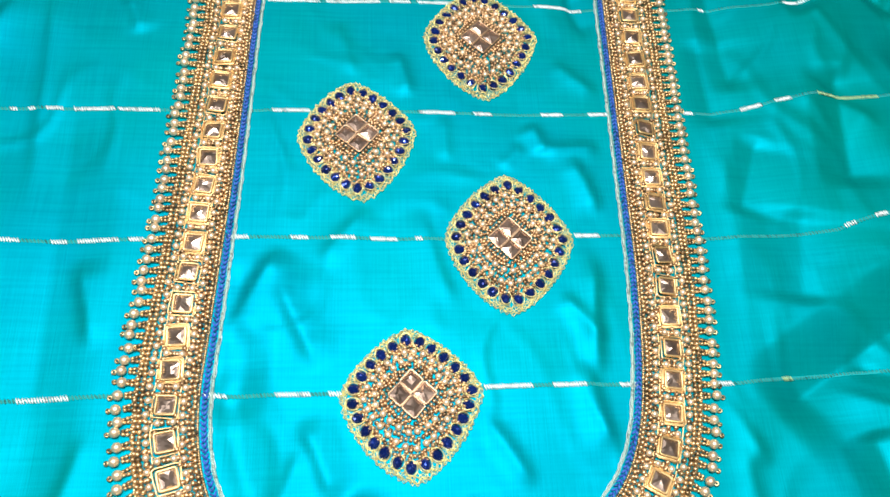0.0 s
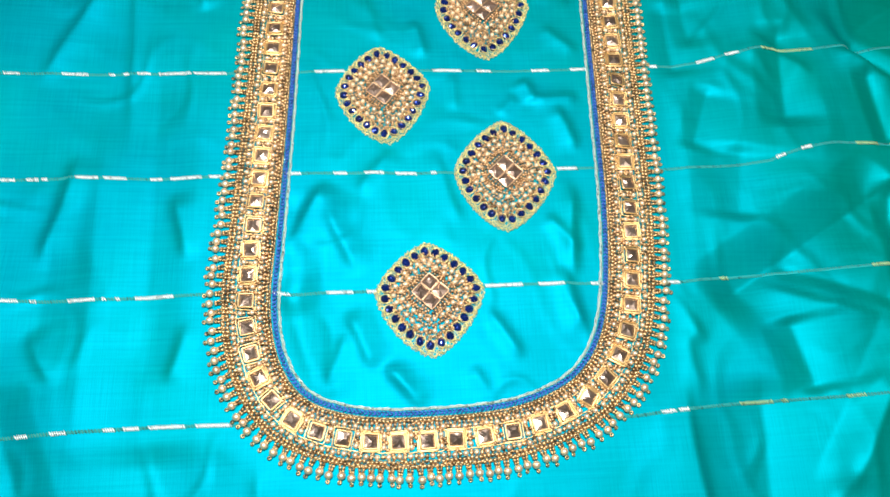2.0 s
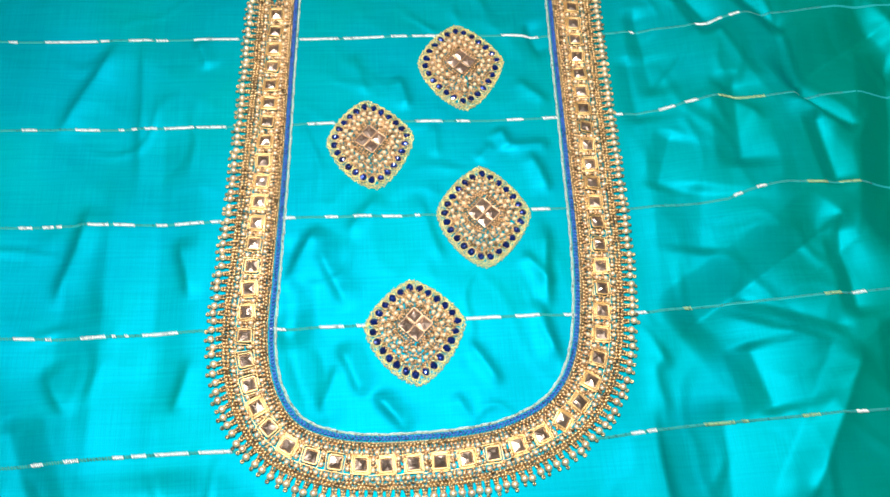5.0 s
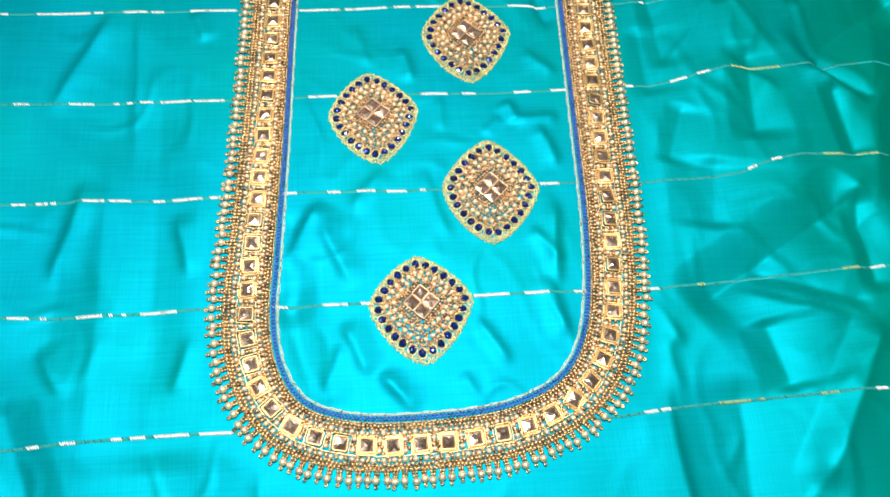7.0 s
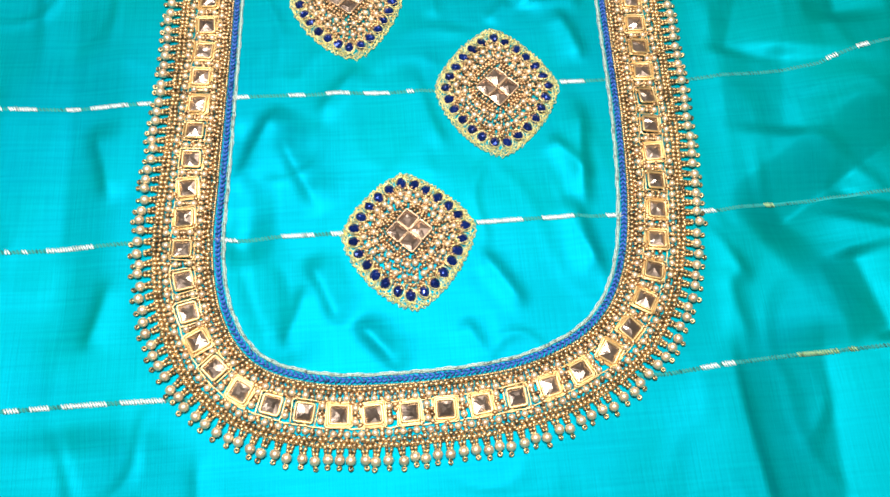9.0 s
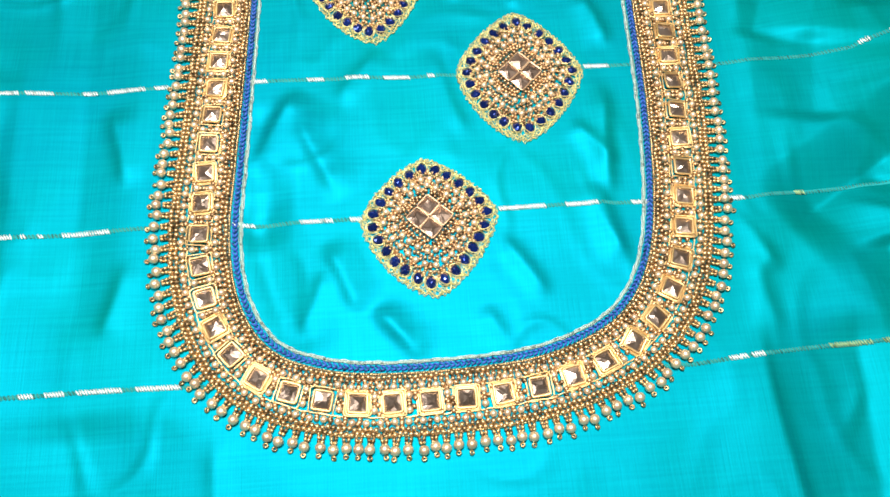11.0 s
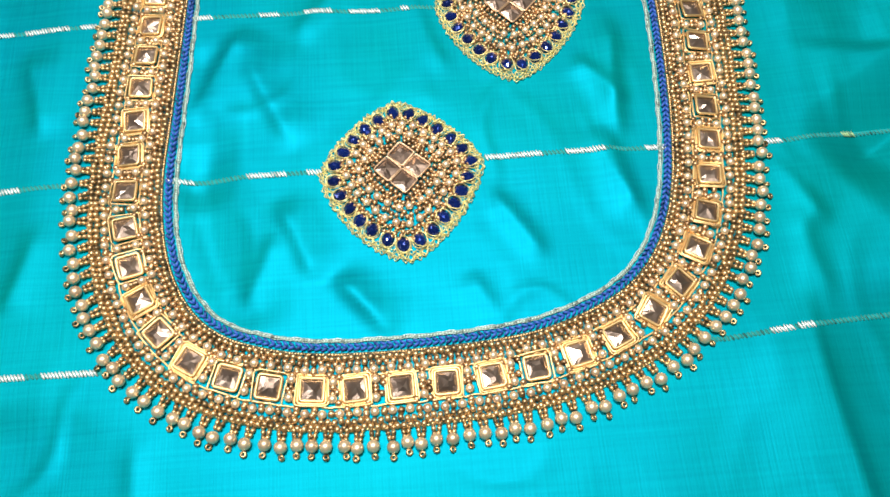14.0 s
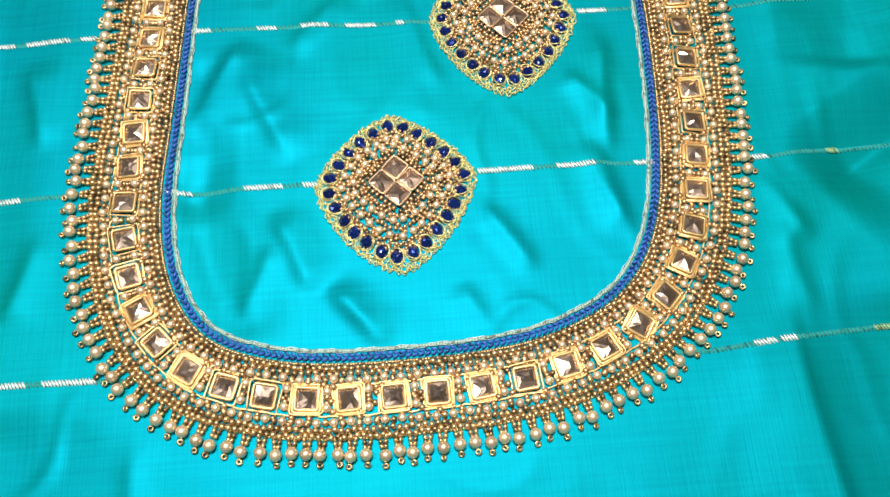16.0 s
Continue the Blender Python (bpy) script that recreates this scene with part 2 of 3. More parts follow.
BULGE = np.where(OUT[:, 0] > 0, 0.0009, 0.0003) * OUT[:, 0] ** 2 * np.where(LINE[:, 0] < 0, 1 - taper, 1)  # the row of crystals swings out along the sides
INSET = 0.0009 * np.clip(1 - 1.6 * OUT[:, 0], 0, 1) * (1 - taper)  # the braid lies further in at the hem and on one side


def beside(offset):
    """The line that runs offset millimetres outside the inner edge."""
    out = WIDE * offset / 1000.0 + BULGE * math.exp(-((offset - 9.5) / 5.0) ** 2) - INSET * min(max((5.0 - offset) / 5.0, 0.0), 1.0)
    return LINE + OUT * out[:, None]


def along(offset, pitch, start=0.0):
    """Places at an even pitch (millimetres) along such a line: x, y, angle of the line, angle outwards."""
    p = beside(offset)
    s = np.concatenate([[0], np.cumsum(np.linalg.norm(np.diff(p, axis=0), axis=1))])
    u = np.arange(start / 1000.0, s[-1], pitch / 1000.0)
    x, y = np.interp(u, s, p[:, 0]), np.interp(u, s, p[:, 1])
    ox, oy = np.interp(u, s, OUT[:, 0]), np.interp(u, s, OUT[:, 1])
    a = np.arctan2(oy, ox)
    return list(zip(x, y, a + math.pi / 2, a))


# ---- the lie of the cloth ----
MOTIFS = [  # centre, turn, half width, top and bottom (millimetres, degrees)
    (24.2, 136.0, 2.0, 21.6, 22.5, 28.0),
    (-22.6, 91.9, 5.0, 20.6, 21.7, 26.4),
    (28.8, 51.6, -1.5, 21.8, 24.2, 26.8),
    (-5.9, -0.9, 2.0, 21.9, 20.6, 26.6),
]
FOLDS = []


def fold(ax, ay, bx, by, width, height, sharp=0.4):
    """A crease between a and b (millimetres): its steep side looks away from the middle of the neckline, its gentle one towards it."""
    if ((by - ay) * ((ax + bx) / 2 + 15) - (bx - ax) * ((ay + by) / 2 + 30)) * height < 0:
        ax, ay, bx, by = bx, by, ax, ay
    if bx < 92:
        width, height = width * 0.75, height * 0.98
    FOLDS.append((ax / 1000, ay / 1000, bx / 1000, by / 1000, width / 1000, height / 1000, sharp))


# inside the neckline
fold(-48, 46, -63, 20, 9, 1.5)
fold(-47, 36, -36, 9, 6, 1.1, 0.6)
fold(-39, -10, -29, -30, 6, 0.9, 0.5)
fold(-24, -31, -10.5, -47, 4.2, 1.25, 0.3)
fold(-40, -18, -47, -37, 3.4, 0.6, 0.8)
fold(17, -9, 29, -28, 3, 0.8, 0.6)
fold(56.5, 43, 54, 6, 4, 1.1, 0.5)
fold(49, 7, 56, -19, 5, 1.0, 0.4)
fold(45, 31, 57, 16, 3, 0.8, 0.5)
fold(40, 97, 44.5, 86, 4, 1.0)
fold(44, 87.5, 64, 88, 3.5, 0.9, 0.4)
fold(54, 83, 61, 63, 4, 1.0, 0.5)
fold(60, 160, 66, 140, 8, -1.2)
fold(52, 125, 66, 112, 4, 0.7)
fold(-8, 127, -3.5, 110, 3.5, 0.9)
fold(8, 100, 9, 82, 3, 0.5, 0.3)
fold(-2, 60, 8, 30, 7, 0.5)
fold(-30, 140, -24, 118, 3, 0.5, 0.8)
fold(-20, 62, -34, 44, 5, 0.6, 0.7)
fold(36, 88, 28, 80, 3, 0.5, 0.7)
fold(10, -32, 16, -46, 4, 0.6, 0.6)
# on the left of the border
fold(-149, 58, -158, 17, 9, 1.5)
fold(-166, 99, -145, 147, 6, 1.1, 0.6)
fold(-132, 156, -129, 72, 4, 0.6, 0.5)
fold(-158, -14, -149, -33, 6, 0.9, 0.5)
fold(-138, 70, -139, -60, 8, 0.5, 0.6)
fold(-108, 42, -103, 16, 6, 1.0)
fold(-106, 150, -101, 134, 5, 0.9)
fold(-101, -12, -106, -34, 5, 0.8)
fold(-72, -64, -71, -120, 3, 0.5, 0.6)
fold(-200, 60, -175, -20, 14, 1.8)
# on the right of the border
fold(94, -4, 104.5, -24, 4.5, 0.9, 0.35)
fold(97, -20, 100, -44, 4, 0.5, 0.5)
fold(134, -3, 178, -20, 5, 1.1, 0.6)
fold(97, -118, 94, -48, 12, 1.5, 0.15)
fold(150, 118, 172, 96, 8, 1.2)
fold(186, 108, 215, 92, 5, 1.6)
FACETS = []


def facet(ax, ay, bx, by, width, drop):
    """A flat patch of the crumpled cloth that slopes down across the run from a to b, to its left side."""
    FACETS.append((ax / 1000, ay / 1000, bx / 1000, by / 1000, width / 1000, drop / 1000))


facet(135, 190, 154, 150, 10, 3.2)
facet(160, 190, 192, 148, 9, 2.8)
facet(245, 162, 187, 126, 23, 5.0)
facet(114, 165, 117, 116, 9, 1.6)
facet(155, 121, 151, 73, 14, 2.6)
facet(194, 110, 219, 89, 8, 2.4)
facet(195, 97, 199, 60, 9, 2.4)
facet(245, 140, 215, 30, 20, 5.0)
facet(189, 47, 112, 1, 20, 4.6)
facet(205, 40, 154, 7, 14, 1.8)
facet(142, 3, 186, -14, 6, 1.3)
facet(194, 40, 191, -5, 9, 2.4)
facet(183, -21, 145, -80, 12, -3.0)
facet(135, -19, 140, -48, 14, 2.2)
facet(112, -44, 105, -130, 26, 2.8)
facet(124, 62, 118, 30, 22, 1.6)
facet(121, 92, 110, 64, 9, 1.3)
facet(105, 136, 106, 100, 11, 1.5)
facet(208, -10, 200, -60, 14, 2.6)
facet(-92, -130, -92, -60, 38, 1.6)
facet(-107, -30, -110, 100, 18, 1.3)
facet(-147, -80, -164, -34, 14, 1.8)
facet(-42, -41, -58, 8, 17, 1.6)
facet(-56, -6, -54, 40, 12, 1.2)
facet(-150, -20, -148, 40, 14, 0.8)


def height(x, y):
    """Height of the cloth over the table at arrays of x, y (metres)."""
    h = np.zeros_like(x)
    for ax, ay, bx, by, w, up, sharp in FOLDS:
        lx, ly = bx - ax, by - ay
        n = math.hypot(lx, ly)
        u = ((x - ax) * lx + (y - ay) * ly) / n ** 2
        d = ((x - ax) * -ly + (y - ay) * lx) / n + 0.10 * w * np.sin(u * 5 + ax * 400)
        side = np.where(d > 0, w * 1.5, max(w * sharp, 0.0024))
        ends = np.clip(np.minimum(u, 1 - u) / 0.35 + 0.35, 0, 1)
        ends = ends * ends * (3 - 2 * ends)
        h += 1.7 * up * ends * np.exp(-np.abs(d / side) ** 1.5)
    for ax, ay, bx, by, w, drop in FACETS:
        lx, ly = bx - ax, by - ay
        n = math.hypot(lx, ly)
        u = ((x - ax) * lx + (y - ay) * ly) / n ** 2
        d = ((x - ax) * -ly + (y - ay) * lx) / n / w + 0.5
        step = np.clip(d, 0, 1)
        step = 0.75 * step + 0.25 * step * step * (3 - 2 * step)
        back = np.exp(-np.maximum(d - 1, 0) * 1.1)
        ends = np.clip(np.minimum(u, 1 - u) / 0.18 + 0.5, 0, 1)
        h -= 1.6 * drop * step * back * ends * ends * (3 - 2 * ends)
    far = np.clip((x - 0.09) / 0.08, 0, 1)
    for size, kx, ky, turn in ((0.0018, 21, 26, 0.4), (0.0017, 34, -15, 1.9), (0.0012, 15, -47, 2.4), (0.0007, 78, 31, 0.9)):
        h += 0.6 * far * size * np.sqrt(np.sin(kx * x + ky * y + turn + 0.5 * np.sin(19 * x - 23 * y)) ** 2 + 0.012)
    h += 0.0065 * far * far * (3 - 2 * far)
    left = np.clip((-0.095 - x) / 0.05, 0, 1)
    h += left * (0.0014 * np.sin(40 * x - 25 * y) + 0.0008 * np.sin(70 * x + 60 * y + 2))
    # fine crumples in patches, more of them away from the border
    rough = np.array([[max(0.0, 1 - 7 * abs(noise.noise((a * 38, b * 30, 0.3)))) * min(max(noise.noise((a * 17, b * 17, 5.0)) * 2.2 + 0.25, 0.0), 1.0) for a, b in zip(p, q)] for p, q in zip(x, y)])
    rough_2 = np.array([[max(0.0, 1 - 6 * abs(noise.noise((a * 26 + b * 14, b * 19 - a * 9, 9.1)))) for a, b in zip(p, q)] for p, q in zip(x, y)])
    h += 0.0006 * rough + 0.00015 * rough_2 + far * 0.0006 * rough_2
    h += 0.00025 * np.sin(140 * x + 60 * y) * np.sin(90 * y - 50 * x)
    return np.maximum(h, -0.0085) * flat(x, y)


def flat(x, y):
    """Where the stiff embroidery holds the cloth flat: 0 there, 1 away from it."""
    keep = np.ones_like(x)
    for cx, cy, turn, a, top, low in MOTIFS:
        r = np.hypot((x - cx / 1000) / (a / 1000), (y - (cy + (top - low) / 2) / 1000) / ((top + low) / 2000))
        keep = np.minimum(keep, np.clip((r - 0.92) / 0.22, 0, 1))
    core = beside(13.0)[::12]
    gap = np.full(x.shape, 9.0)
    for px, py in core:
        gap = np.minimum(gap, np.hypot(x - px, y - py))
    return np.minimum(keep, np.clip((gap - 0.012) / 0.012, 0, 1))


def axis(lo, hi, a, b, fine, coarse):
    return np.concatenate([np.arange(lo, a, coarse), np.arange(a, b, fine), np.arange(b, hi + 1e-9, coarse)])


GX = axis(-0.52, 0.52, -0.26, 0.29, 0.0012, 0.012)
GY = axis(-0.42, 0.56, -0.15, 0.24, 0.0012, 0.012)
XX, YY = np.meshgrid(GX, GY)
ZZ = height(XX, YY)


def ground(x, y):
    """Height of the cloth's mesh at one place."""
    i = min(max(np.searchsorted(GX, x) - 1, 0), len(GX) - 2)
    j = min(max(np.searchsorted(GY, y) - 1, 0), len(GY) - 2)
    u, v = (x - GX[i]) / (GX[i + 1] - GX[i]), (y - GY[j]) / (GY[j + 1] - GY[j])
    return float((ZZ[j, i] * (1 - u) + ZZ[j, i + 1] * u) * (1 - v) + (ZZ[j + 1, i] * (1 - u) + ZZ[j + 1, i + 1] * u) * v)


nx, ny = len(GX), len(GY)
quads = [(j * nx + i, j * nx + i + 1, (j + 1) * nx + i + 1, (j + 1) * nx + i) for j in range(ny - 1) for i in range(nx - 1)]
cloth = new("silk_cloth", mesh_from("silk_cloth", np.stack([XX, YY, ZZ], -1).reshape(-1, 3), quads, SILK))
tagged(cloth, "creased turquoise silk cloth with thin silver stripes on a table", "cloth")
thick = cloth.modifiers.new("thickness", "SOLIDIFY")
thick.thickness, thick.offset = 0.0006, -1

# ---- woven stripes ----


def ribbon(points, width, lift):
    """A flat woven ribbon with a slight crown along points (x, y)."""
    p = np.array(points)
    d = np.gradient(p, axis=0)
    d /= np.linalg.norm(d, axis=1)[:, None]
    n = np.stack([-d[:, 1], d[:, 0]], 1)
    v, f = [], []
    for k in range(len(p)):
        for j, up in ((-0.5, -0.0002), (-0.3, lift), (0.3, lift), (0.5, -0.0002)):
            q = p[k] + n[k] * width * j
            v.append((q[0], q[1], ground(q[0], q[1]) + up))
    for k in range(len(p) - 1):
        f += [(4 * k + j, 4 * k + 4 + j, 4 * k + 5 + j, 4 * k + 1 + j) for j in range(3)]
    return v, f


def stripe_y(x, base, bend):
    """The stripe's line: almost straight, and moved by the crumples (bend: places along it and shifts, in millimetres)."""
    lift = float(np.interp(x * 1000, bend[0], bend[1])) / 1000 if bend else 0.06 * max(0.0, x - 0.085)
    run = 0.012 if x > 0 else 0.006 + 0.065 * (base - 0.030)
    return base + run * min(x, 0.085) + lift + 0.0005 * math.sin(55 * x + 90 * base)


TWIST = ball(0.00125, 1, 0.22)
TWIST[0][:, 0] *= 0.27
FLAT_TWIST = (np.array([(0.0003 * math.cos(a), 0.00095 * math.sin(a), z) for z in (0, 0.00008) for a in (0, 1.05, 2.09, 3.14, 4.19, 5.24)]),
              [tuple(range(6, 12))] + [(i, (i + 1) % 6, 6 + (i + 1) % 6, 6 + i) for i in range(6)])


def stripe(base, bend, dashes, gold=()):
    xs = np.arange(-0.40, 0.40, 0.002)
    line = [(x, stripe_y(x, base, bend)) for x in xs]
    v, f = ribbon(line, 0.0016, 0.00010)
    band = part("woven_stripe", mesh_from("woven_stripe", v, f, DULL), cloth, label="thin dull metallic stripe woven into the silk")
    dull = []
    for q in np.arange(-0.20, 0.22, 0.0011):
        y = stripe_y(q, base, bend)
        dull.append(facing(q, y, ground(q, y) + 0.00012, 0.55 + random.uniform(-0.2, 0.2)))
    tagged(part("dull_twist", joined("dull_twist", FLAT_TWIST, dull, OLIVE), band, label="faded green-gold twist"), kind="stuff")
    for spans, mat, label in ((dashes, SILVER, "bright silver dash of twisted zari"), (gold, TARNISHED, "tarnished gold dash of twisted zari")):
        for a, b in spans:
            twists = []
            for q in np.arange(a / 1000, b / 1000 + 0.0004, 0.00082):
                y = stripe_y(q, base, bend)
                twists.append(facing(q, y, ground(q, y) + 0.00022, 0.55 + random.uniform(-0.15, 0.15), random.uniform(-0.12, 0.12), random.uniform(-0.12, 0.12)))
            part("silver_dash" if mat is SILVER else "gold_dash", joined("dash", TWIST, twists, mat), band, label=label)


def chance_dashes(start):
    x, out = start, []
    while x < 90:
        out.append((x, x + random.uniform(7, 16)))
        x += random.uniform(21, 30)
    return out


stripe(0.2020, None, chance_dashes(-190))
stripe(0.1520, ((85, 143, 151, 164, 173, 230), (0, 0.6, 2, 6, 8, 11)),
       ((-195, -192), (-178, -154), (-152, -149), (-139, -128), (-126, -121), (-108, -87), (-56, -37), (-34, -14), (-10, -3), (1, 14), (47, 66), (115, 117), (149, 164), (168, 173)))
stripe(0.1018, ((85, 101, 122, 135, 151, 176, 199, 230), (0, 1, 2, 5, 8, 6.5, 7.5, 10)),
       ((-182, -176), (-159, -149), (-140, -138), (-134, -132), (-128, -123), (-119, -106), (-104, -91), (-52, -40), (0, 12), (20, 26), (45, 52), (63, 70), (100, 103), (122, 129), (135, 141), (198, 200)), ((152, 176),))
stripe(0.0520, ((85, 98, 146, 150, 162, 176, 213), (0, -0.7, 0.4, 2, 5, 7, 7)),
       ((-178, -173), (-168, -164), (-162, -160), (-148, -140), (-137, -129), (-119, -115), (-111, -99), (-95, -91), (-64, -58), (-44, -39), (-31, -24), (-18, -10), (-3, -1), (52, 60), (149, 152), (160, 164)), ((186, 196), (203, 212)))
stripe(0.0003, ((85, 100, 118, 158, 199), (0, -0.5, 0.8, 2, 4)),
       ((-172, -169), (-168, -165), (-160, -158), (-146, -136), (-133, -132), (-128, -127), (-121, -107), (-68, -62), (-47, -37), (-31, -28), (17, 32), (39, 49), (61, 66), (93, 98), (196, 201)), ((117, 120), (181, 188)))
stripe(-0.0520, ((-170, -85, 0, 72, 116, 156, 200), (0.5, 1.6, 0, -2, 0.2, 1.2, 1.8)),
       ((-159, -155), (-146, -141), (-128, -125), (-121, -116), (-112, -100), (-95, -83), (83, 88), (90, 93), (178, 183)), ((116, 128), (132, 134), (156, 162)))
stripe(-0.1030, None, chance_dashes(-160))

# ---- shared small pieces ----
SMALL_PEARL = mesh_from("pearl", *ball(0.00114, 2), PEARL)
DROP_PEARL = mesh_from("pearl", *ball(0.00157, 2), PEARL)
SEED_FORM = seed_bead(0.00076, 0.00115)
ROW_FORM = seed_bead(0.00092, 0.00142)


def cut_crystal(name, size, height_, mat, seed):
    """A square foiled stone: an upright girdle under a domed checkerboard of small facets, its peak off the middle."""
    h, cut, n = size / 2, random.Random(seed), 4
    px, py = cut.uniform(-0.22, 0.22), cut.uniform(-0.22, 0.22)
    v, f = [], []
    for j in range(n + 1):
        for i in range(n + 1):
            a, b = 2 * i / n - 1, 2 * j / n - 1
            edge = i in (0, n) or j in (0, n)
            x, y = (a, b) if edge else (a * 0.94 + px * (1 - abs(a)), b * 0.94 + py * (1 - abs(b)))
            rise = 0.5 if edge else 0.55 + 0.45 * (1 - max(abs(a), abs(b))) ** 0.8 + cut.uniform(-0.15, 0.15)
            v.append((h * x, h * y, height_ * rise))
    for j in range(n):
        for i in range(n):
            a, b, c, d = j * (n + 1) + i, j * (n + 1) + i + 1, (j + 1) * (n + 1) + i + 1, (j + 1) * (n + 1) + i
            f += [(a, b, c), (a, c, d)] if (i < n / 2) == (j < n / 2) else [(a, b, d), (b, c, d)]
    rim = [i for i in range(n + 1)] + [j * (n + 1) + n for j in range(1, n + 1)] + [n * (n + 1) + i for i in range(n - 1, -1, -1)] + [j * (n + 1) for j in range(n - 1, 0, -1)]
    low = len(v)
    v += [(v[k][0], v[k][1], 0.0) for k in rim]
    m = len(rim)
    f += [(low + k, low + (k + 1) % m, rim[(k + 1) % m], rim[k]) for k in range(m)]
    return mesh_from(name, v, f, mat, False)


def square_wire(size, radius, skew=0.0, lift=0.0):
    """A square of gold wire with rounded corners."""
    h, c, p = size / 2, size * 0.10, []
    for k in range(4):
        a = math.pi / 2 * k
        for x, y in ((h, -h + c), (h, 0), (h, h - c), (h - c * 0.3, h - c * 0.3)):
            p.append((x * math.cos(a) - y * math.sin(a) + skew * y, x * math.sin(a) + y * math.cos(a), lift))
    return tube(p, radius, 6, True)


def blue_form(seed):
    """An oval faceted glass stone, unevenly cut, with a small table."""
    n, v, cut = 7, [], random.Random(seed)
    for k, (r, z) in enumerate(((1.0, 0.0), (1.0, 0.35), (0.80, 0.72), (0.36, 1.0))):
        for i in range(n):
            a = 2 * math.pi * (i + 0.5 * (k % 2)) / n
            q = r * (1 + (cut.uniform(-0.10, 0.10) if k > 1 else 0))
            v.append((0.00162 * q * math.cos(a), 0.00196 * q * math.sin(a), 0.0016 * (z + (cut.uniform(-0.10, 0.10) if k > 1 else 0))))
    f = []
    for k in range(3):
        for i in range(n):
            a, b, c, d = k * n + i, k * n + (i + 1) % n, (k + 1) * n + (i + 1) % n, (k + 1) * n + i
            f += [(a, b, d), (b, c, d)] if k % 2 == 0 else [(a, b, c), (a, c, d)]
    v.append((0.0002 * cut.uniform(-1, 1), 0.0002 * cut.uniform(-1, 1), 0.00166))
    f += [(3 * n + i, 3 * n + (i + 1) % n, len(v) - 1) for i in range(n)]
    return mesh_from("blue_stone", v, f, SAPPHIRE, False)


BLUE_STONES = [blue_form(k) for k in range(6)]
ring = [(0.00205 * math.cos(a), 0.00240 * math.sin(a), 0.0005 + 0.0005 * math.sin(3 * a)) for a in np.linspace(0, 2 * math.pi, 18, endpoint=False)]
ring_2 = [(0.00180 * math.cos(a) + 0.0001, 0.00220 * math.sin(a), 0.0011 + 0.0003 * math.sin(2 * a)) for a in np.linspace(0, 2 * math.pi, 18, endpoint=False)]
THREAD_LOOP = mesh_from("thread_loop", *both_forms(tube(ring, 0.00017, 5, True), tube(ring_2, 0.00013, 5, True)), ZARI)
CENTRE_CRYSTALS = [cut_crystal("crystal", 0.0046, 0.0014, SMOKY, k) for k in range(6)]
CENTRE_FRAME = mesh_from("gold_frame", *square_wire(0.0053, 0.00034, 0, 0.0009), ROSE)

# ---- the diamond motifs ----


